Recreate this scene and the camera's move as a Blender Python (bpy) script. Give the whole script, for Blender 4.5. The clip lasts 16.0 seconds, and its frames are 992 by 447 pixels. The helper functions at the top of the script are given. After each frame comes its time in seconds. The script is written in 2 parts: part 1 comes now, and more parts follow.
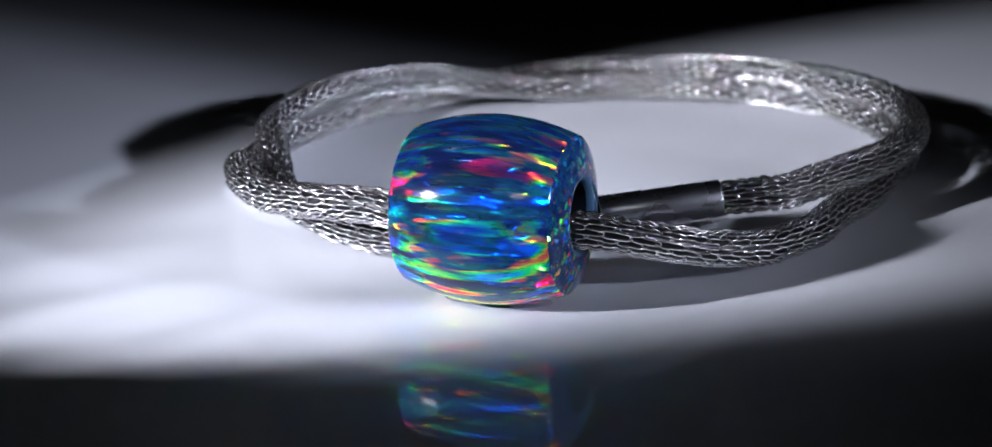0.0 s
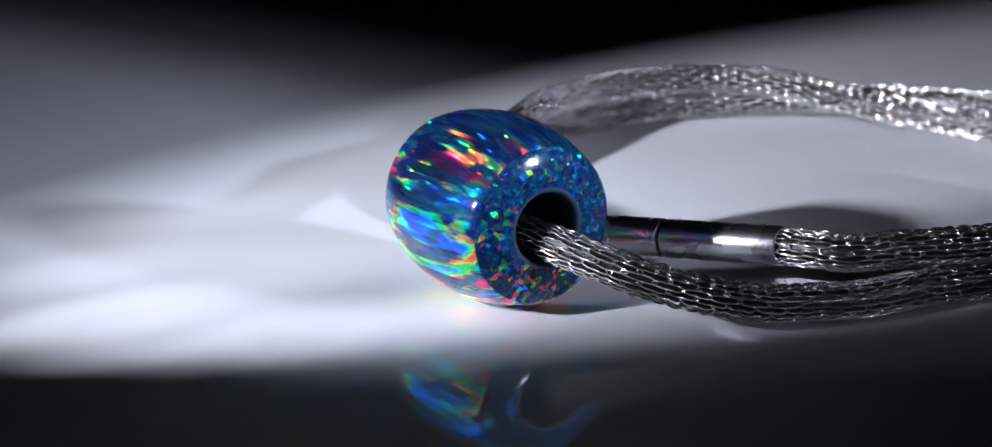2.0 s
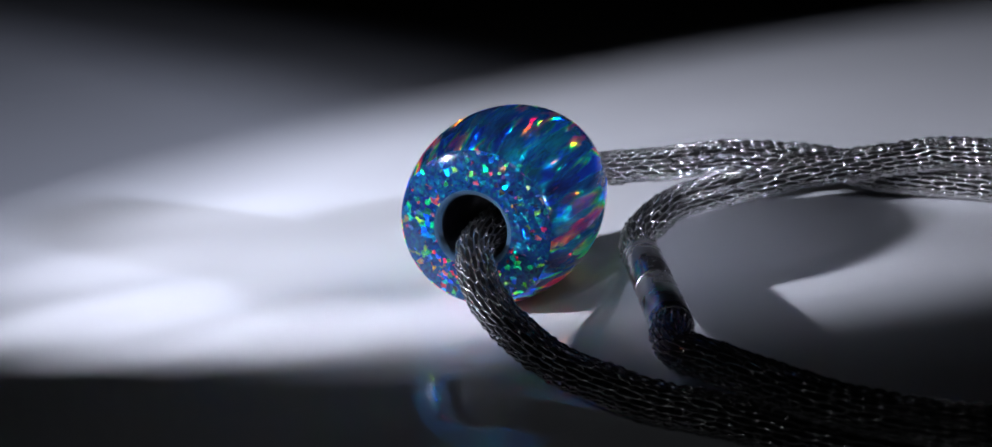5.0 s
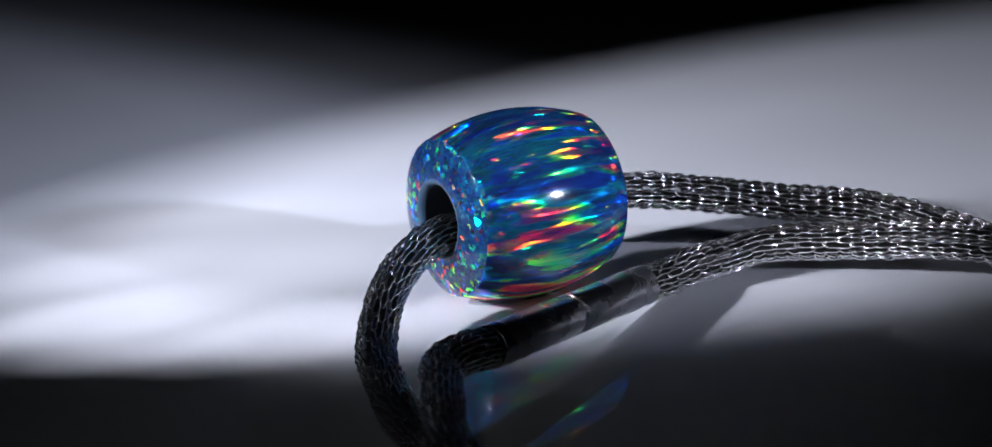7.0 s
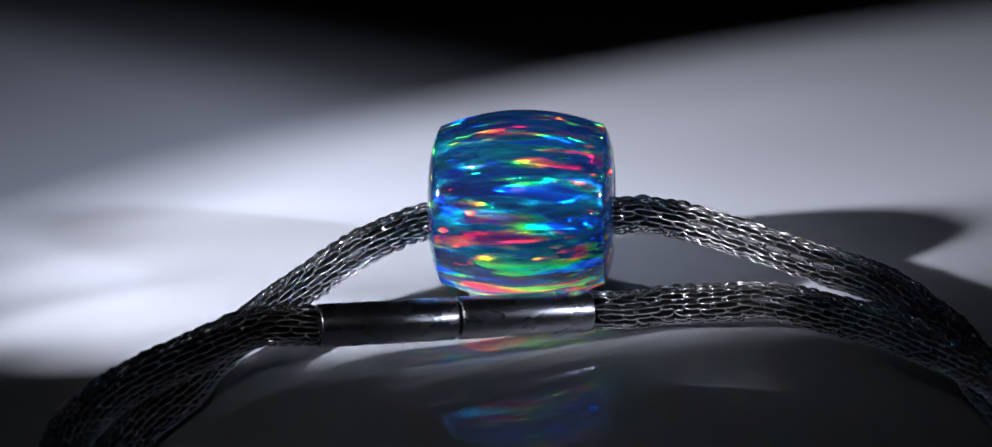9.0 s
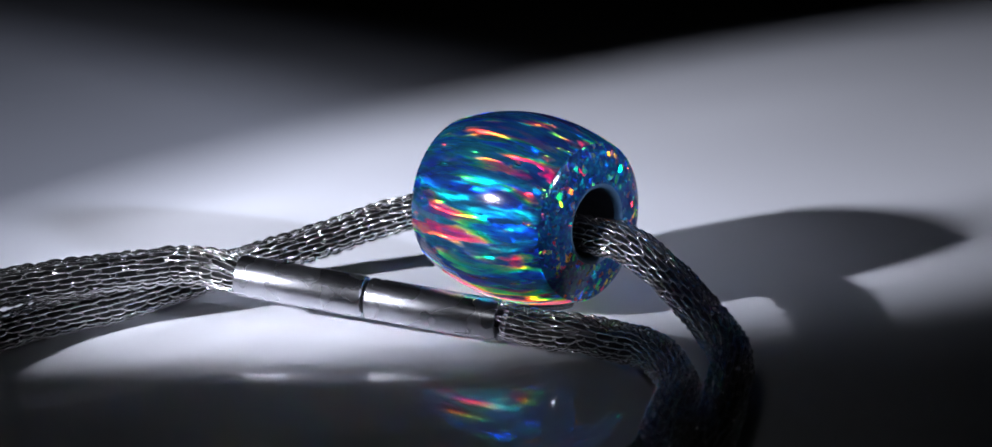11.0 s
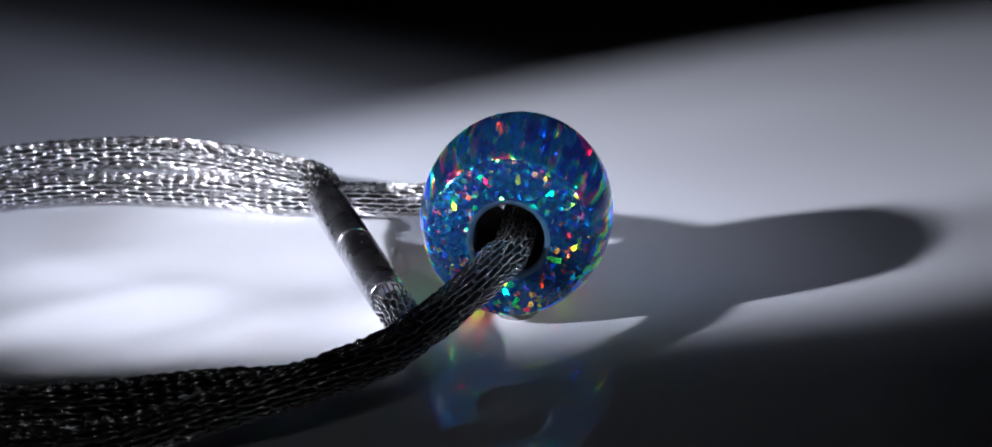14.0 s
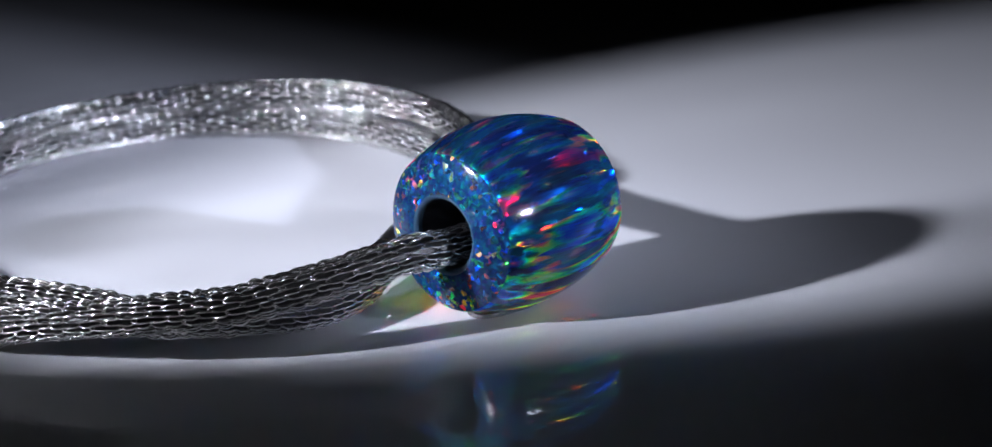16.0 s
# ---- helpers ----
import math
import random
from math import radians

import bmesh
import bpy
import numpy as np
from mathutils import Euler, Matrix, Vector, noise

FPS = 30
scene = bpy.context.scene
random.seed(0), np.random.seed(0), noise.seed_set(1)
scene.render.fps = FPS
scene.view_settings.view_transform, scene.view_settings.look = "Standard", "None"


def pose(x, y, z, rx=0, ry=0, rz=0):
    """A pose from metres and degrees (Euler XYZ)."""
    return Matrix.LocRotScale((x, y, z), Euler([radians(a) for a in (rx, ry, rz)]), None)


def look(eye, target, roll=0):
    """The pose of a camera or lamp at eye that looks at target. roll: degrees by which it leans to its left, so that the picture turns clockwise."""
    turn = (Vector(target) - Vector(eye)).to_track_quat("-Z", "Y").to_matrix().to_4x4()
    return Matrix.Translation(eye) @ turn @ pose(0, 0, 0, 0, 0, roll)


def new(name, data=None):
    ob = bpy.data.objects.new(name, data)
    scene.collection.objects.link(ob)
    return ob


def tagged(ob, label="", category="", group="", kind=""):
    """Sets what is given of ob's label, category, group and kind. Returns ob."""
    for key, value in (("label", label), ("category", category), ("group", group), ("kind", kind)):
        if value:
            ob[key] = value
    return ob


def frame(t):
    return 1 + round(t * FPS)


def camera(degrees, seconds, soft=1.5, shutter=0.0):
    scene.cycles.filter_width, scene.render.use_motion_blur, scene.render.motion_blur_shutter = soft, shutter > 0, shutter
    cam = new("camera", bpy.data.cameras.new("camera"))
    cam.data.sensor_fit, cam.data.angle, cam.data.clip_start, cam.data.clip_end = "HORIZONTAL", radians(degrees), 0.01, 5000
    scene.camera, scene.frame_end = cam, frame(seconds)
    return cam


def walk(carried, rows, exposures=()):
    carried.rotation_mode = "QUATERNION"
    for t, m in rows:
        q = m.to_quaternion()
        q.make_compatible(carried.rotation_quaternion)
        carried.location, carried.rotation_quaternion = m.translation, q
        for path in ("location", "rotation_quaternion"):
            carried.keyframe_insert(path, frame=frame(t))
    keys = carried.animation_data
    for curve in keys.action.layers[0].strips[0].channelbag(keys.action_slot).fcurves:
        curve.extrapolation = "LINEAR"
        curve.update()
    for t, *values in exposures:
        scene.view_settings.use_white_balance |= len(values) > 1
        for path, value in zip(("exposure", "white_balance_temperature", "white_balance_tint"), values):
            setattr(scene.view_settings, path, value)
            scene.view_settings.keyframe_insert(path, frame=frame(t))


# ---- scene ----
# ---- camera ----
# lengths of the piece are written in millimetres and turned into metres by MM
MM = 0.001
TURN = 18.296          # degrees per second, clockwise from above
cam = camera(26.24, 16.0)
EYE = Vector((0, -150.8, 54.96)) * MM
YAW, TILT, ROLL = radians(-0.40), radians(18.04), -1.73
AHEAD = Vector((math.sin(YAW) * math.cos(TILT), math.cos(YAW) * math.cos(TILT), -math.sin(TILT)))
STAND = look(EYE, EYE + AHEAD, ROLL)
walk(cam, [(0.0, STAND), (16.0, STAND)])
cam.data.dof.use_dof = True
cam.data.dof.focus_distance = 0.152
cam.data.dof.aperture_fstop = 64.0

# ---- world and lights ----
world = bpy.data.worlds.new("world")
scene.world = world
world.use_nodes = True
world.node_tree.nodes["Background"].inputs[0].default_value = (0.55, 0.65, 0.9, 1)
world.node_tree.nodes["Background"].inputs[1].default_value = 0.002


WEST, WEST_AIM, WEST_HALF = (-265.0, -125.0, 126.5), (21.8, 40.3, 0), 4.95
FACETS = (((-31, -2.0), 4.2, 0.9, 0.2), ((-23.5, -5.6), 4.5, 0.88, 0.2), ((-15.5, -6.2), 4.0, 0.9, 0.2), ((-7.5, -5.6), 3.6, 0.92, 0.25), ((1, -4.6), 3.2, 0.95, 0.3), ((11, -2), 3.6, 0.95, 0.4), ((22, 0.5), 3.8, 1.05, 0.6), ((35, 4.5), 4.0, 1.25, 0.75),
          ((-34, 9), 2.4, 0.9, 0.5), ((-18, 3), 0.8, 0.5, 0.7), ((-24, 24), 1.6, 0.8, 0.6), ((-13, 25), 1.3, 0.6, 0.8), ((22, 50), 1.2, 1.2, 0.9), ((-27, 3), 1.7, 1.7, 0.9))


def spot(name, eye, target, watts, half, blend, radius, colour):
    data = bpy.data.lights.new(name, "SPOT")
    data.energy, data.color = watts, colour
    data.spot_size, data.spot_blend, data.shadow_soft_size = radians(2 * half), blend, radius * MM
    ob = new(name, data)
    ob.matrix_world = look(Vector(eye) * MM, Vector(target) * MM)
    return ob


COOL = (0.87, 0.9, 1.06)
spot("torch_light_west", WEST, WEST_AIM, 10.2, WEST_HALF, 0.08, 9.0, COOL)
# facets of the torch's reflector throw small crisp patches that overlap into streaks
for aim, watts, half, edge in FACETS:
    spot("torch_facet", WEST, (*aim, 0), watts, half, edge, 2.2 if aim[0] < 0 else 5, COOL)
spot("torch_light_east", (293, -170, 120), (-114, 84, 0), 7.3, 5.6, 0.22, 10, (0.73, 0.79, 1.02))
spot("torch_spill_east", (293, -170, 120), (-107, 98, 0), 1.0, 6.5, 0.6, 12, (0.74, 0.79, 1.0))
spot("torch_halo_east", (293, -170, 120), (-96, 88, 0), 2.1, 7.5, 1.0, 5, (0.74, 0.79, 1.0))
# weak fill added near the camera for wire glints and the dark foreground; no torch there
spot("fill_front", (-25, -170, 130), (-4, 0, 0), 0.028, 15, 1.0, 14, (0.92, 0.96, 1.04))

# ---- materials ----


def material(name):
    m = bpy.data.materials.new(name)
    m.use_nodes = True
    nodes = m.node_tree.nodes
    return m, nodes, m.node_tree.links, nodes["Principled BSDF"]


def plain(name, colour, rough, metal=0.0, grain=0.0, size=900.0, rough_var=0.0):
    """A surface with fine relief and slightly uneven gloss and colour."""
    m, nodes, links, bsdf = material(name)
    bsdf.inputs["Base Color"].default_value = (*colour, 1)
    bsdf.inputs["Metallic"].default_value = metal
    bsdf.inputs["Roughness"].default_value = rough
    at = nodes.new("ShaderNodeTexCoord")
    fine = nodes.new("ShaderNodeTexNoise")
    fine.inputs["Scale"].default_value = size
    fine.inputs["Detail"].default_value = 4
    links.new(at.outputs["Object"], fine.inputs["Vector"])
    if rough_var:
        wide = nodes.new("ShaderNodeTexNoise")
        wide.inputs["Scale"].default_value = size / 12
        links.new(at.outputs["Object"], wide.inputs["Vector"])
        fit = nodes.new("ShaderNodeMapRange")
        fit.inputs["To Min"].default_value = max(rough - rough_var, 0.002)
        fit.inputs["To Max"].default_value = rough + rough_var
        links.new(wide.outputs["Fac"], fit.inputs["Value"])
        links.new(fit.outputs["Result"], bsdf.inputs["Roughness"])
    if grain:
        bump = nodes.new("ShaderNodeBump")
        bump.inputs["Strength"].default_value = grain
        bump.inputs["Distance"].default_value = 0.0001
        links.new(fine.outputs["Fac"], bump.inputs["Height"])
        links.new(bump.outputs["Normal"], bsdf.inputs["Normal"])
    return m


def opal_nodes(name):
    """A material with short functions that add and join its nodes."""
    m, nodes, links, bsdf = material(name)
    at = nodes.new("ShaderNodeTexCoord").outputs["Object"]
    kit = {}

    def feed(socket, value):
        if isinstance(value, (int, float, tuple)):
            socket.default_value = value
        else:
            links.new(value, socket)

    def calc(op, a, b=0.0):
        n = nodes.new("ShaderNodeMath")
        n.operation = op
        feed(n.inputs[0], a)
        feed(n.inputs[1], b)
        return n.outputs[0]

    def vec(op, a, b=(0.0, 0.0, 0.0), c=None):
        n = nodes.new("ShaderNodeVectorMath")
        n.operation = op
        feed(n.inputs[0], a)
        feed(n.inputs[1], b)
        if c is not None:
            feed(n.inputs[2], c)
        return n.outputs[0]

    def placed(where, scale, offset):
        n = nodes.new("ShaderNodeMapping")
        n.inputs["Scale"].default_value = scale
        n.inputs["Location"].default_value = (offset, offset * 0.7, offset * 1.3)
        links.new(where, n.inputs["Vector"])
        return n.outputs[0]

    def cloud(where, scale, offset, detail=2.0, rough=0.5):
        n = nodes.new("ShaderNodeTexNoise")
        n.inputs["Scale"].default_value = 1.0
        n.inputs["Detail"].default_value = detail
        n.inputs["Roughness"].default_value = rough
        links.new(placed(where, scale, offset), n.inputs["Vector"])
        return n.outputs["Fac"], n.outputs["Color"]

    def cells(where, scale, offset):
        n = nodes.new("ShaderNodeTexVoronoi")
        n.inputs["Scale"].default_value = 1.0
        links.new(placed(where, scale, offset), n.inputs["Vector"])
        # each cell's lean has nothing to do with its hue
        own = nodes.new("ShaderNodeVectorMath")
        own.operation = "FRACTION"
        links.new(vec("MULTIPLY", n.outputs["Color"], (17.3, 23.1, 31.7)), own.inputs[0])
        return separate(nodes, links, n.outputs["Color"]).outputs, own.outputs[0]

    def band(socket, low, high, to_low=0.0, to_high=1.0):
        n = nodes.new("ShaderNodeMapRange")
        n.interpolation_type = "SMOOTHSTEP"
        for key, value in (("From Min", low), ("From Max", high), ("To Min", to_low), ("To Max", to_high)):
            n.inputs[key].default_value = value
        links.new(socket, n.inputs["Value"])
        return n.outputs["Result"]

    def ramp(socket, stops):
        r = nodes.new("ShaderNodeValToRGB")
        el = r.color_ramp.elements
        while len(el) < len(stops):
            el.new(0.5)
        for e, (pos, col) in zip(el, stops):
            e.position, e.color = pos, (*col, 1)
        links.new(socket, r.inputs[0])
        return r.outputs["Color"]

    geo = nodes.new("ShaderNodeNewGeometry")

    def leaning(colour, amount):
        # the inner lamellae lean away from the surface, each its own way, and turn with the bead
        lean = vec("SUBTRACT", colour, (0.5, 0.5, 0.5))
        turn = nodes.new("ShaderNodeVectorTransform")
        turn.vector_type, turn.convert_from, turn.convert_to = "VECTOR", "OBJECT", "WORLD"
        links.new(lean, turn.inputs[0])
        unit = vec("NORMALIZE", turn.outputs[0])
        length = nodes.new("ShaderNodeVectorMath")
        length.operation = "LENGTH"
        links.new(lean, length.inputs[0])
        size = calc("MULTIPLY", length.outputs["Value"], amount)
        scaled = nodes.new("ShaderNodeVectorMath")
        scaled.operation = "SCALE"
        links.new(unit, scaled.inputs[0])
        links.new(size, scaled.inputs["Scale"])
        return vec("NORMALIZE", vec("ADD", geo.outputs["Normal"], scaled.outputs[0]))

    def gloss(colour, power, rough, normal):
        scaled = nodes.new("ShaderNodeVectorMath")
        scaled.operation = "SCALE"
        links.new(colour, scaled.inputs[0])
        feed(scaled.inputs["Scale"], power)
        n = nodes.new("ShaderNodeBsdfGlossy")
        n.inputs["Roughness"].default_value = rough
        links.new(scaled.outputs[0], n.inputs["Color"])
        links.new(normal, n.inputs["Normal"])
        return n.outputs[0]

    def finish(base, *layers):
        bsdf.inputs["Roughness"].default_value = 0.8
        bsdf.inputs["Specular IOR Level"].default_value = 0.1
        bsdf.inputs["Coat Weight"].default_value = 1.0
        bsdf.inputs["Coat Roughness"].default_value = 0.1
        bsdf.inputs["Coat IOR"].default_value = 1.46
        links.new(base, bsdf.inputs["Base Color"])
        total = bsdf.outputs[0]
        for layer in layers:
            n = nodes.new("ShaderNodeAddShader")
            links.new(total, n.inputs[0])
            links.new(layer, n.inputs[1])
            total = n.outputs[0]
        links.new(total, nodes["Material Output"].inputs["Surface"])
        return m

    kit.update(at=at, calc=calc, vec=vec, cloud=cloud, cells=cells, band=band, ramp=ramp, leaning=leaning, gloss=gloss, finish=finish)
    return kit


FIRE = [(0.0, (0.9, 0.0, 0.06)), (0.12, (1.0, 0.03, 0.01)), (0.24, (1.0, 0.2, 0.0)), (0.33, (1.0, 0.62, 0.0)), (0.42, (0.25, 1.0, 0.0)), (0.56, (0.0, 0.95, 0.12)), (0.7, (0.0, 0.5, 0.75)), (0.85, (0.0, 0.1, 1.0))]


def opal_barrel():
    """Lab opal seen along its columns: deep blue body, feathery streaks of blue and teal, and tapered streaks of fire that flash one after another."""
    k = opal_nodes("opal")
    calc, cloud, band, ramp = k["calc"], k["cloud"], k["band"], k["ramp"]
    frayed = cloud(k["at"], (260, 1700, 1700), 1.7, 4.0, 0.6)[1]
    where = k["vec"]("MULTIPLY_ADD", frayed, (0.0035, 0.00035, 0.00035), k["at"])
    fibre = cloud(k["at"], (330, 5200, 5200), 8.8, 3.0, 0.6)[0]
    body = cloud(where, (85, 520, 520), 5.3, 3.0, 0.6)
    fire, fire_lean = cloud(where, (105, 900, 900), 21.4, 2.0, 0.5)[0], cloud(where, (95, 800, 800), 71.4, 1.0, 0.4)[1]
    hue = cloud(where, (80, 620, 620), 33.9, 1.0, 0.4)[0]
    spark, spark_lean = cloud(where, (300, 1700, 1700), 47.1, 1.0, 0.5)[0], cloud(where, (260, 1500, 1500), 87.1, 1.0, 0.5)[1]
    grain = band(fibre, 0.3, 0.62, 0.35, 1.0)
    gaps = band(cloud(where, (70, 800, 800), 61.3, 2.0, 0.5)[0], 0.4, 0.56, 0.06, 1.0)
    spark_hue = cloud(where, (200, 1200, 1200), 101.7, 1.0, 0.4)[0]
    base = ramp(body[0], [(0.3, (0.0004, 0.002, 0.02)), (0.43, (0.0005, 0.007, 0.06)), (0.5, (0.0005, 0.02, 0.075)), (0.56, (0.0006, 0.032, 0.05)), (0.63, (0.0008, 0.012, 0.12)), (0.74, (0.006, 0.004, 0.07))])
    sheen = ramp(cloud(where, (80, 600, 600), 13.0, 2.0, 0.5)[0], [(0.3, (0.0, 0.01, 0.07)), (0.42, (0.0, 0.045, 0.23)), (0.48, (0.0, 0.13, 0.23)), (0.57, (0.0, 0.17, 0.15)), (0.64, (0.0, 0.04, 0.42)), (0.75, (0.0, 0.015, 0.26))])
    colour = ramp(band(hue, 0.3, 0.7), FIRE)
    share = calc("MULTIPLY", band(fire, 0.47, 0.58), grain)
    glint = calc("MULTIPLY", band(spark, 0.56, 0.66), grain)
    return k["finish"](base,
                       k["gloss"](sheen, calc("MULTIPLY", calc("MULTIPLY", grain, calc("SUBTRACT", 1.0, share)), calc("MULTIPLY", gaps, 0.95)), 0.42, k["leaning"](body[1], 2.6)),
                       k["gloss"](colour, calc("MULTIPLY", share, BARREL_FIRE), 0.3, k["leaning"](fire_lean, 6.8)),
                       k["gloss"](ramp(band(spark_hue, 0.3, 0.7), FIRE), calc("MULTIPLY", glint, 0.5), 0.24, k["leaning"](spark_lean, 5.6)))


def opal_end():
    """Lab opal seen on the ends of its columns: a fine mosaic of blue and teal grains, some of which flash."""
    k = opal_nodes("opal_end")
    calc, cloud, cells, band, ramp = k["calc"], k["cloud"], k["cells"], k["band"], k["ramp"]
    frayed = cloud(k["at"], (2400, 2400, 2400), 1.7, 3.0, 0.6)[1]
    where = k["vec"]("MULTIPLY_ADD", frayed, (0.0006, 0.0006, 0.0006), k["at"])
    fine, coarse = cells(where, (1500, 5000, 5000), 3.1), cells(where, (900, 2600, 2600), 17.3)
    patch = cloud(where, (300, 420, 420), 9.9, 2.0)[0]
    base = ramp(fine[0][0], [(0.0, (0.0003, 0.002, 0.02)), (0.4, (0.0004, 0.007, 0.05)), (0.6, (0.0004, 0.025, 0.045)), (0.8, (0.0005, 0.008, 0.08)), (1.0, (0.003, 0.003, 0.035))])
    sheen = ramp(fine[0][1], [(0.0, (0.0, 0.02, 0.08)), (0.35, (0.0, 0.06, 0.22)), (0.6, (0.0, 0.2, 0.22)), (0.85, (0.0, 0.08, 0.32)), (1.0, (0.03, 0.01, 0.2))])
    share = calc("MULTIPLY", calc("MULTIPLY", band(coarse[0][1], 0.6, 0.74), band(fine[0][1], 0.0, 1.0, 0.3, 1.0)), band(patch, 0.4, 0.55))
    glint = band(fine[0][2], 0.9, 0.93)
    return k["finish"](base,
                       k["gloss"](sheen, 0.36, 0.5, k["leaning"](fine[1], 0.9)),
                       k["gloss"](ramp(coarse[0][0], FIRE), calc("MULTIPLY", share, END_FIRE), 0.26, k["leaning"](coarse[1], 1.7)),
                       k["gloss"](ramp(fine[0][0], FIRE), calc("MULTIPLY", glint, 0.25), 0.25, k["leaning"](fine[1], 1.6)))


BARREL_FIRE, END_FIRE = 1.65, 1.8


def separate(nodes, links, socket):
    s = nodes.new("ShaderNodeSeparateColor")
    links.new(socket, s.inputs[0])
    return s


def acrylic_material():
    """White glossy acrylic with faint rubbing marks."""
    m = plain("white_acrylic", (0.78, 0.79, 0.82), 0.006, grain=0.0025, size=220, rough_var=0.004)
    b = m.node_tree.nodes["Principled BSDF"]
    b.inputs["IOR"].default_value = 1.5
    return m


ACRYLIC = acrylic_material()
OPAL, OPAL_END = opal_barrel(), opal_end()
STEEL_WIRE = plain("steel_wire", (0.76, 0.75, 0.74), 0.2, 1.0, grain=0.02, size=5000, rough_var=0.05)
# dark colour stands in for the shade seen between the knitted loops
GAP_SHADE = plain("gap_shade", (0.06, 0.06, 0.06), 0.4, 1.0, grain=0.9, size=2600)
GROOVE = plain("dark_groove", (0.03, 0.03, 0.033), 0.5, 0.6, grain=0.3, size=3000)
POLISHED = plain("polished_steel", (0.6, 0.6, 0.63), 0.27, 1.0, grain=0.05, size=5000, rough_var=0.07)
BLACK_CLOTH = plain("black_cloth", (0.012, 0.012, 0.014), 0.9, grain=0.5, size=800)
BLACK_PAINT = plain("black_paint", (0.02, 0.02, 0.022), 0.6, grain=0.2, size=300)
GEL = plain("clear_gel", (0.8, 0.82, 0.85), 0.15, grain=0.1, size=900)
GEL.node_tree.nodes["Principled BSDF"].inputs["Transmission Weight"].default_value = 0.8
GROUND = plain("ground_opal", (0.03, 0.07, 0.12), 0.35, grain=0.3, size=4000)
LINT = plain("lint", (0.6, 0.6, 0.62), 0.7, grain=0.2, size=6000)
# near-black colour puts the shade inside the bead's hole into the material
HOLE_SHADE = plain("hole_shade", (0.006, 0.008, 0.015), 0.4, grain=0.3, size=2500)

# ---- building helpers ----


def mesh_object(name, verts, faces, mat, parent=None, smooth=True):
    me = bpy.data.meshes.new(name)
    me.from_pydata([tuple(v) for v in verts], [], [tuple(f) for f in faces])
    me.materials.append(mat)
    if smooth:
        me.polygons.foreach_set("use_smooth", [True] * len(me.polygons))
    me.update()
    ob = new(name, me)
    ob.parent = parent
    return ob


def part(name, bm, mat, parent=None, label="", smooth=True):
    me = bpy.data.meshes.new(name)
    bmesh.ops.recalc_face_normals(bm, faces=bm.faces)
    bm.to_mesh(me)
    bm.free()
    me.materials.append(mat)
    if smooth:
        me.polygons.foreach_set("use_smooth", [True] * len(me.polygons))
    ob = new(name, me)
    ob.parent = parent
    return tagged(ob, label) if label else ob


def lathe(name, profile, steps, mat, parent, label="", closed=True):
    """Turns a profile of (along x, radius) in millimetres round the x axis."""
    verts, faces, n = [], [], len(profile)
    for k in range(steps):
        a = 2 * math.pi * k / steps
        for x, r in profile:
            verts.append((x * MM, r * math.cos(a) * MM, r * math.sin(a) * MM))
    for k in range(steps):
        j = (k + 1) % steps
        for i in range(n if closed else n - 1):
            q = (i + 1) % n
            faces.append((k * n + i, k * n + q, j * n + q, j * n + i))
    ob = mesh_object(name, verts, faces, mat, parent)
    return tagged(ob, label) if label else ob


def box(name, x0, x1, y0, y1, z0, z1, mat):
    bm = bmesh.new()
    bmesh.ops.create_cube(bm, size=1.0, matrix=Matrix.Translation(((x0 + x1) / 2, (y0 + y1) / 2, (z0 + z1) / 2)) @ Matrix.Diagonal((x1 - x0, y1 - y0, z1 - z0, 1)))
    return part(name, bm, mat, smooth=False)


def glide(points, step):
    """A smooth curve through the points, in even steps."""
    p = np.array(points, float)
    q = np.vstack([2 * p[0] - p[1], p, 2 * p[-1] - p[-2]])
    out = []
    for i in range(1, len(q) - 2):
        t = np.linspace(0, 1, 40, endpoint=False)[:, None]
        a, b, c, d = q[i - 1], q[i], q[i + 1], q[i + 2]
        out.append(0.5 * (2 * b + (c - a) * t + (2 * a - 5 * b + 4 * c - d) * t ** 2 + (3 * b - 3 * c + d - a) * t ** 3))
    out = np.vstack(out + [p[-1:]])
    for _ in range(30):
        out[1:-1] = 0.25 * out[:-2] + 0.5 * out[1:-1] + 0.25 * out[2:]
    run = np.concatenate([[0], np.cumsum(np.linalg.norm(np.diff(out, axis=0), axis=1))])
    s = np.arange(0, run[-1], step)
    return np.stack([np.interp(s, run, out[:, k]) for k in range(3)], 1), s


def frames_along(line):
    """Tangent and two side directions along a line, without twist."""
    tan = np.gradient(line, axis=0)
    tan /= np.linalg.norm(tan, axis=1)[:, None]
    side = np.zeros_like(tan)
    v = np.cross(tan[0], (0, 0, 1.0))
    for i, t in enumerate(tan):
        v = v - t * v.dot(t)
        v /= np.linalg.norm(v)
        side[i] = v
    return tan, side, np.cross(tan, side)


def tube(line, radius, sides):
    """Vertices and faces of a round tube along a line; the radius may vary along it."""
    tan, side, up = frames_along(line)
    radius = np.broadcast_to(np.asarray(radius, float), (len(line),))
    a = np.arange(sides) * 2 * math.pi / sides
    ring = side[:, None] * np.cos(a)[None, :, None] + up[:, None] * np.sin(a)[None, :, None]
    verts = (line[:, None] + ring * radius[:, None, None]).reshape(-1, 3)
    i = np.arange(len(line) - 1)[:, None] * sides
    k = np.arange(sides)[None, :]
    n = (k + 1) % sides
    faces = np.stack([i + k, i + n, i + sides + n, i + sides + k], -1).reshape(-1, 4)
    return verts, faces


# ---- the setting ----


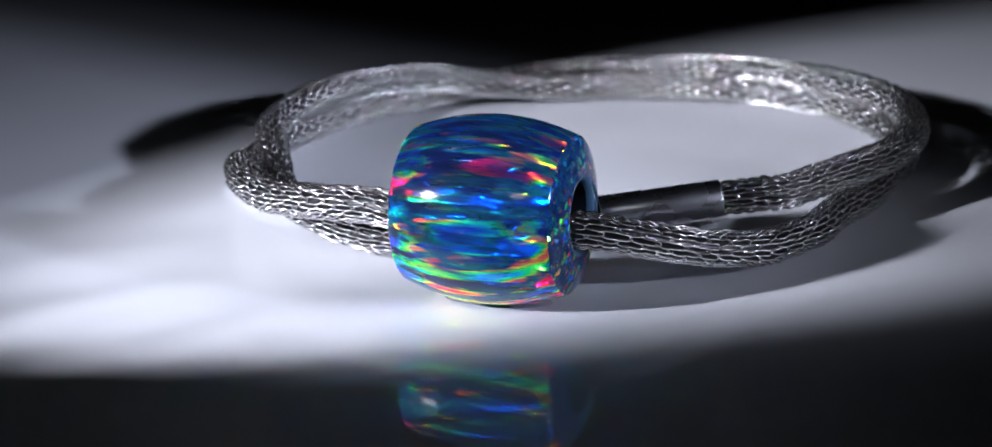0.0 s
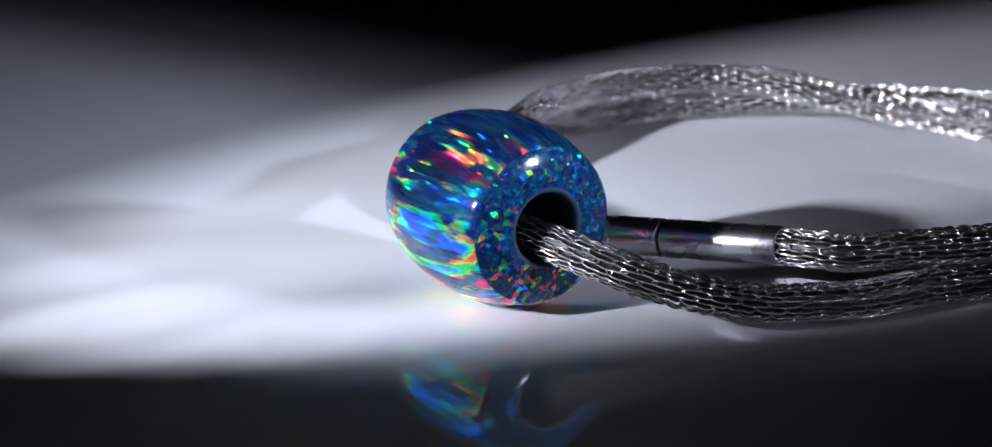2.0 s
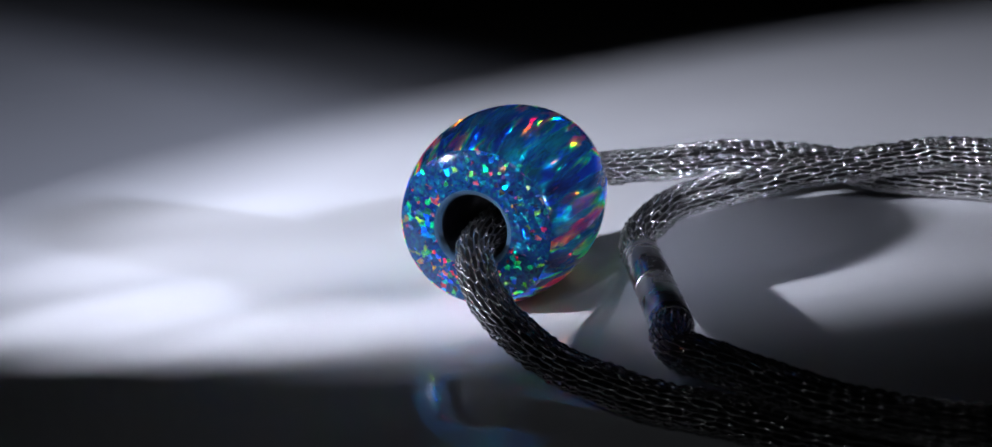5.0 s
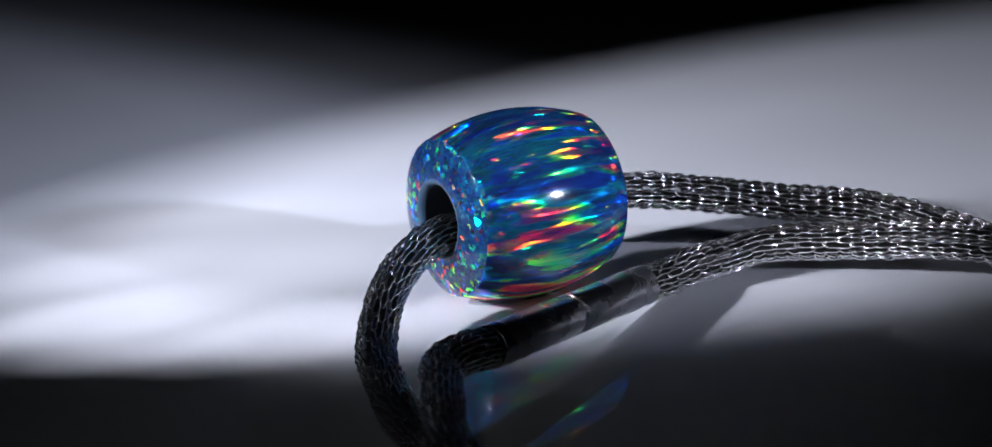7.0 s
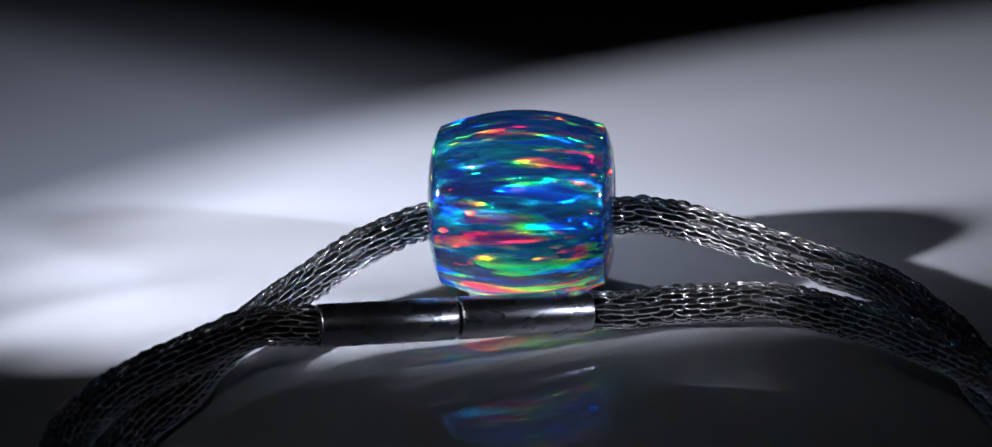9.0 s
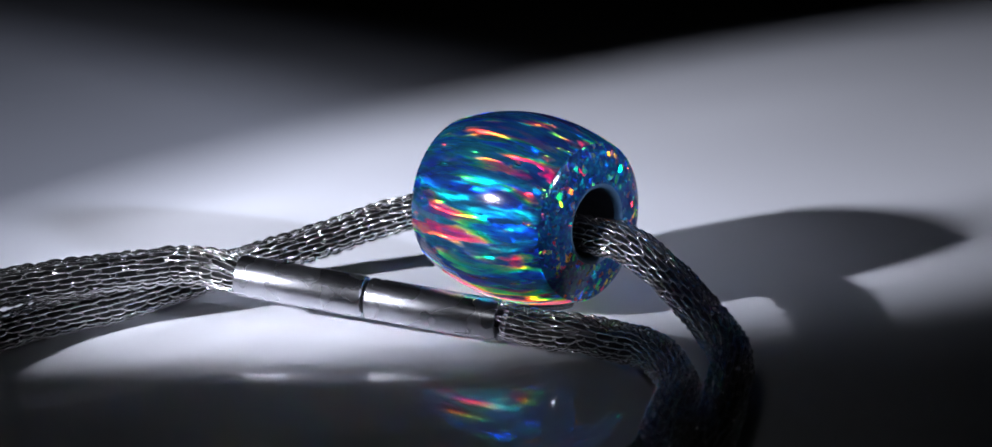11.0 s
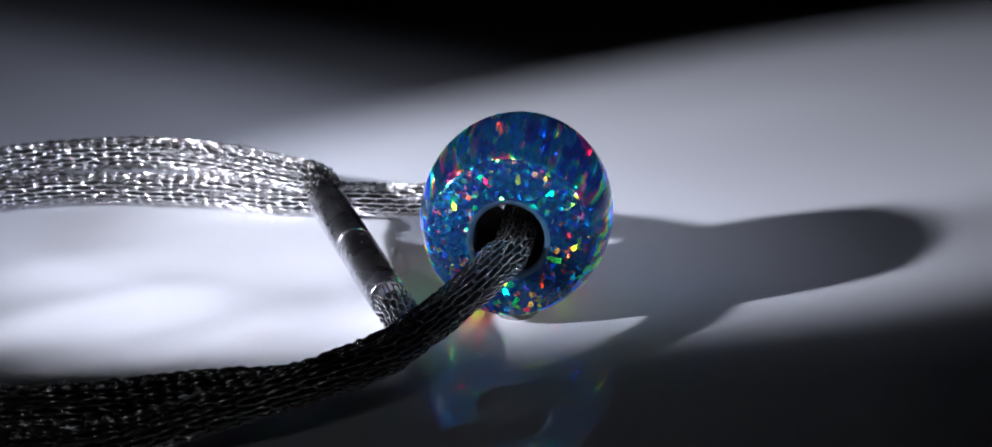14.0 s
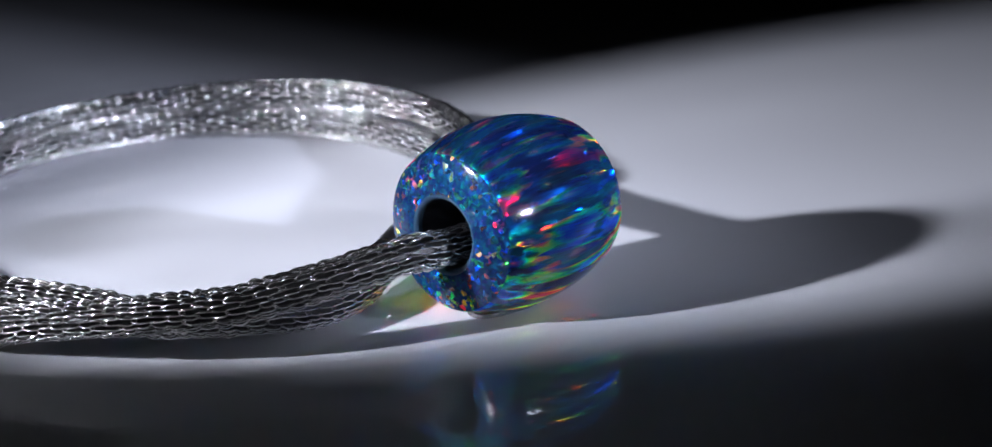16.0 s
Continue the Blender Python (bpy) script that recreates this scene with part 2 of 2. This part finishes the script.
def setting():
    table = box("table_top", -0.7, 0.7, -0.7, 0.7, -0.040, -0.012, BLACK_PAINT)
    tagged(table, "black painted table top under the turntable", "table", kind="structure")
    for name, b in (("wall_north", (-1.1, 1.1, 1.0, 1.04, -0.9, 1.4)), ("wall_south", (-1.1, 1.1, -1.04, -1.0, -0.9, 1.4)),
                    ("wall_east", (1.06, 1.1, -1.0, 1.0, -0.9, 1.4)), ("wall_west", (-1.1, -1.06, -1.0, 1.0, -0.9, 1.4)),
                    ("floor", (-1.1, 1.1, -1.04, 1.04, -0.94, -0.9)), ("ceiling", (-1.1, 1.1, -1.04, 1.04, 1.4, 1.44))):
        tagged(box(name, *b, BLACK_CLOTH), "black cloth lining of the dark studio", "wall" if "wall" in name else name, kind="structure")
    base = box("table_base", -0.3, 0.3, -0.3, 0.3, -0.9, -0.040, BLACK_PAINT)
    tagged(base, "black painted pedestal of the table", "table", kind="structure")


def turntable():
    hub = tagged(new("turntable"), "round glossy white acrylic turntable under the bead", "turntable")
    prof = [(0, 0.01), (0, 249.2), (-0.4, 249.8), (-1.0, 250), (-5.0, 250), (-5.6, 249.8), (-6, 249.2), (-6, 0.01)]
    disc = lathe("disc", prof, 128, ACRYLIC, hub, closed=False)
    disc.data.transform(pose(0, 0, 0, 0, -90, 0))
    foot = lathe("foot", [(-6, 0.01), (-6, 90), (-6.4, 91), (-12, 91), (-12, 0.01)], 64, BLACK_PAINT, hub, "black plastic foot", closed=False)
    foot.data.transform(pose(0, 0, 0, 0, -90, 0))
    return hub


setting()
TURNTABLE = turntable()

# ---- the bead ----
BEAD_AT, BEAD_TURN, BEAD_R = (-1.13, -0.28, 7.08), -20.0, 7.08


def bead():
    thing = tagged(new("bead"), "barrel-shaped dark blue opal bead with rainbow fire on a mesh cord", "bead")
    half, edge = 6.03, 5.92
    barrel = [(-half - 0.08, edge - 0.1)]
    for i in range(33):
        x = -half + 2 * half * i / 32
        barrel.append((x, edge + (BEAD_R - edge) * (1 - (x / half) ** 2)))
    barrel.append((half + 0.08, edge - 0.1))
    end = [(half + 0.08, edge - 0.1), (half + 0.16, edge - 0.22)]
    for i in range(1, 13):
        r = edge - 0.22 - (edge - 3.22) * i / 12
        end.append((half + 0.16 + 0.62 * (1 - ((r - 3.0) / (edge - 3.22)) ** 2), r))
    lip = [end[-1], (half + 0.78, 2.9), (half + 0.72, 2.75), (half + 0.55, 2.62), (half + 0.3, 2.58)]
    wall = [(half + 0.3 - (2 * half + 0.6) * i / 6, 2.58) for i in range(7)]
    lathe("barrel", barrel, 144, OPAL, thing, closed=False)
    lathe("end_face", end, 144, OPAL_END, thing, "polished end face speckled with fire", closed=False)
    lathe("end_face", [(-x, r) for x, r in end], 144, OPAL_END, thing, "polished end face speckled with fire", closed=False)
    lathe("hole_rim", lip, 96, GROUND, thing, "ground grey-blue hole rim", closed=False)
    lathe("hole_rim", [(-x, r) for x, r in lip], 96, GROUND, thing, "ground grey-blue hole rim", closed=False)
    lathe("hole_wall", wall, 96, HOLE_SHADE, thing, "drilled hole with its shade coloured near-black", closed=False)
    thing.matrix_basis = pose(*[c * MM for c in BEAD_AT], 0, 0, BEAD_TURN)
    return thing


def adhesive_pad():
    """A thin clear dab that holds the bead upright."""
    bm = bmesh.new()
    ring_low, ring_top = [], []
    for k in range(40):
        a = 2 * math.pi * k / 40
        g = 1 + 0.12 * noise.noise((math.cos(a) * 1.7, math.sin(a) * 1.7, 5.0))
        ring_low.append(bm.verts.new((4.3 * g * math.cos(a) * MM, 1.9 * g * math.sin(a) * MM, 0)))
        ring_top.append(bm.verts.new((4.1 * g * math.cos(a) * MM, 1.65 * g * math.sin(a) * MM, 0.22 * MM)))
    for k in range(40):
        j = (k + 1) % 40
        bm.faces.new((ring_low[k], ring_low[j], ring_top[j], ring_top[k]))
    bm.faces.new(ring_top)
    bm.faces.new(list(reversed(ring_low)))
    ob = part("adhesive_pad", bm, GEL, smooth=False)
    ob.matrix_basis = pose(BEAD_AT[0] * MM, BEAD_AT[1] * MM, 0, 0, 0, BEAD_TURN)
    return tagged(ob, "thin clear adhesive dab under the opal bead", "adhesive pad")


PAD = adhesive_pad()
BEAD = bead()

# ---- the bracelet ----
RIGHT_END, LEFT_END = np.array((16.79, 11.14, 3.81)), np.array((-2.76, 9.92, 2.00))
CORD = [
    (16.79, 11.14, 3.81), (19.55, 10.85, 4.12), (22.15, 11.35, 4.15), (24.12, 13.12, 4.20), (26.62, 15.23, 4.30), (31.00, 19.26, 4.30), (34.00, 23.80, 4.30),
    (35.60, 29.20, 4.20), (35.90, 35.00, 4.15), (34.60, 42.00, 3.85), (30.70, 49.00, 3.50), (25.30, 54.70, 3.05), (19.00, 58.00, 2.90), (12.52, 59.28, 2.59),
    (6.01, 59.57, 2.37), (-0.99, 58.66, 1.85), (-8.50, 55.55, 1.44), (-15.00, 50.16, 1.40), (-19.51, 43.48, 1.46), (-21.91, 37.03, 1.61), (-22.71, 31.15, 2.04),
    (-23.14, 26.35, 3.17), (-22.68, 22.25, 3.71), (-21.71, 17.56, 4.30), (-19.36, 13.18, 4.49), (-16.22, 9.26, 5.21), (-12.84, 5.75, 5.97), (-10.01, 3.46, 6.36),
    (-7.59, 1.98, 6.15), (-1.22, -0.43, 5.94), (5.36, -2.37, 5.93), (9.52, -2.10, 5.05), (12.43, -1.25, 4.19), (15.43, 0.42, 3.22), (18.91, 2.98, 2.31),
    (21.53, 5.93, 1.88), (24.30, 9.63, 1.53), (26.66, 14.20, 1.40), (29.80, 18.50, 1.42), (32.70, 24.40, 1.45), (34.70, 29.10, 1.45), (35.40, 34.80, 1.45),
    (34.40, 40.90, 1.45), (31.06, 47.90, 1.45), (25.31, 53.00, 1.51), (18.98, 55.61, 1.51), (12.47, 56.92, 1.50), (5.97, 56.92, 1.60), (-1.02, 56.01, 2.31),
    (-8.01, 54.01, 3.61), (-15.00, 50.00, 4.00), (-19.19, 43.30, 4.30), (-21.19, 36.00, 4.29), (-21.09, 32.01, 3.97), (-20.35, 27.53, 3.66), (-19.84, 24.04, 3.36),
    (-18.78, 19.18, 2.65), (-15.22, 13.31, 2.36), (-12.01, 11.10, 1.83), (-9.23, 9.95, 1.65), (-5.92, 9.68, 1.58), (-2.76, 9.92, 2.00)]
CORD_R, WIRE_R, WALES, COURSE = 1.25, 0.08, 10.5, 1.02
LOOP_HIGH, LOOP_WIDE, LOOP_DEEP, TWIST = 0.68, 0.48, 0.14, 0.004


def bracelet():
    thing = tagged(new("bracelet"), "double-wrapped knitted steel wire cord bracelet with steel tube clasp", "bracelet")
    line, s = glide(CORD, 0.13)
    tan, side, up = frames_along(line)
    wob = np.array([noise.noise((x * 0.35, 3.3, 0.0)) for x in s])
    girth = CORD_R * (1 + 0.035 * wob)
    # plain tube added inside the knit, coloured dark as shade behind the loops
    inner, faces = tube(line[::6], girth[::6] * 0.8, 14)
    mesh_object("shade_core", inner * MM, faces, GAP_SHADE, thing)
    rng = np.random.default_rng(4)
    # one wire knitted round and round: each turn is a row of loops that hang in the loops of the turn before
    turns = s[-1] / COURSE
    t = np.arange(0, 2 * math.pi * WALES * turns, 2 * math.pi / 18)
    knots = np.arange(0, t[-1] + 12, 4.0)

    def jitter(size):
        return np.interp(t, knots, rng.normal(0, size, len(knots)))

    at = np.clip(COURSE * t / (2 * math.pi * WALES) + LOOP_HIGH * (1 + jitter(0.14)) * np.cos(t) + jitter(0.08), 0, s[-1])
    angle = (t + LOOP_WIDE * (1 + jitter(0.12)) * np.sin(2 * t) + jitter(0.36)) / WALES + TWIST * at
    rad = np.interp(at, s, girth) - LOOP_DEEP * (1 + jitter(0.3)) * np.cos(2 * t) + jitter(0.02)
    mid, out_x, out_y = (np.stack([np.interp(at, s, q[:, k]) for k in range(3)], 1) for q in (line, side, up))
    wire = mid + rad[:, None] * (out_x * np.cos(angle)[:, None] + out_y * np.sin(angle)[:, None])
    v, f = tube(wire, WIRE_R, 6)
    cord = mesh_object("knitted_wire", v * MM, f, STEEL_WIRE, thing)
    tagged(cord, "shiny knitted steel wire sleeve", kind="stuff")
    clasp = new("clasp")
    clasp.parent = thing
    tagged(clasp, "polished steel magnetic tube clasp")
    along = Vector(RIGHT_END - LEFT_END)
    turn = along.to_track_quat("X", "Z").to_matrix().to_4x4()
    clasp.matrix_basis = Matrix.Translation(Vector((RIGHT_END + LEFT_END) / 2) * MM) @ turn
    h, r = along.length / 2 + 0.1, 1.5

    def sleeve(x0, x1, mouth):
        # hollow at the cord's end, closed and rounded at the joint
        a, b = (x0, x1)
        d = 1 if b > a else -1
        return [(a, 0.05), (a, r - 0.14), (a + d * 0.06, r - 0.04), (a + d * 0.16, r), (b - d * 0.14, r), (b - d * 0.04, r - 0.04), (b, r - 0.12), (b - d * 0.05, r - 0.2), (b - d * mouth, r - 0.22), (b - d * mouth, 0.05)]

    lathe("sleeve", sleeve(0.12, h, 0.9), 64, POLISHED, clasp, closed=False)
    lathe("sleeve", sleeve(-0.12, -h, 0.9), 64, POLISHED, clasp, closed=False)
    lathe("joint_ring", [(-0.16, 0.05), (-0.16, r - 0.3), (0.16, r - 0.3), (0.16, 0.05)], 48, GROOVE, clasp, "dark joint groove", closed=False)
    return thing


BRACELET = bracelet()


def dust():
    """Grains of lint and dust that lie on the turntable and the clasp and turn with them."""
    rng = np.random.default_rng(8)
    verts, faces = [], []
    spots = []
    for k in range(110):
        a, d = rng.uniform(0, 2 * math.pi), 62 * math.sqrt(rng.uniform(0.01, 1))
        spots.append((d * math.cos(a), 22 + d * math.sin(a), 0.0, rng.uniform(0.025, 0.06)))
    along = (RIGHT_END - LEFT_END) / np.linalg.norm(RIGHT_END - LEFT_END)
    across = np.cross((0, 0, 1.0), along)
    for k in range(34):
        a = rng.uniform(0.15, math.pi - 0.15)
        x, y, z = LEFT_END + (RIGHT_END - LEFT_END) * rng.uniform(0.03, 0.97) + 1.5 * (math.cos(a) * across + math.sin(a) * np.cross(along, across))
        spots.append((x, y, z, rng.uniform(0.018, 0.04)))
    for cx, cy, cz, size in spots:
        n = len(verts)
        for x, y, z in ((1, 0, 0.5), (-1, 0, 0.5), (0, 1, 0.5), (0, -1, 0.5), (0, 0, 1.2), (0, 0, 0)):
            verts.append(((cx + size * x * rng.uniform(0.6, 1.4)) * MM, (cy + size * y * rng.uniform(0.6, 1.4)) * MM, (cz + size * z) * MM))
        for f in ((0, 2, 4), (2, 1, 4), (1, 3, 4), (3, 0, 4), (2, 0, 5), (1, 2, 5), (3, 1, 5), (0, 3, 5)):
            faces.append([n + q for q in f])
    ob = mesh_object("dust", verts, faces, LINT, smooth=False)
    return tagged(ob, "pale specks of dust on the glossy turntable and clasp", "dust", kind="stuff")


DUST = dust()


def motions():
    """The turntable carries the bead and the bracelet round at an even speed."""
    times = [0.5 * k for k in range(33)]
    home = BEAD.matrix_basis.copy()
    for thing, start in ((TURNTABLE, Matrix()), (BRACELET, Matrix()), (BEAD, home), (PAD, PAD.matrix_basis.copy()), (DUST, Matrix())):
        walk(thing, [(t, pose(0, 0, 0, 0, 0, -TURN * t) @ start) for t in times])


motions()
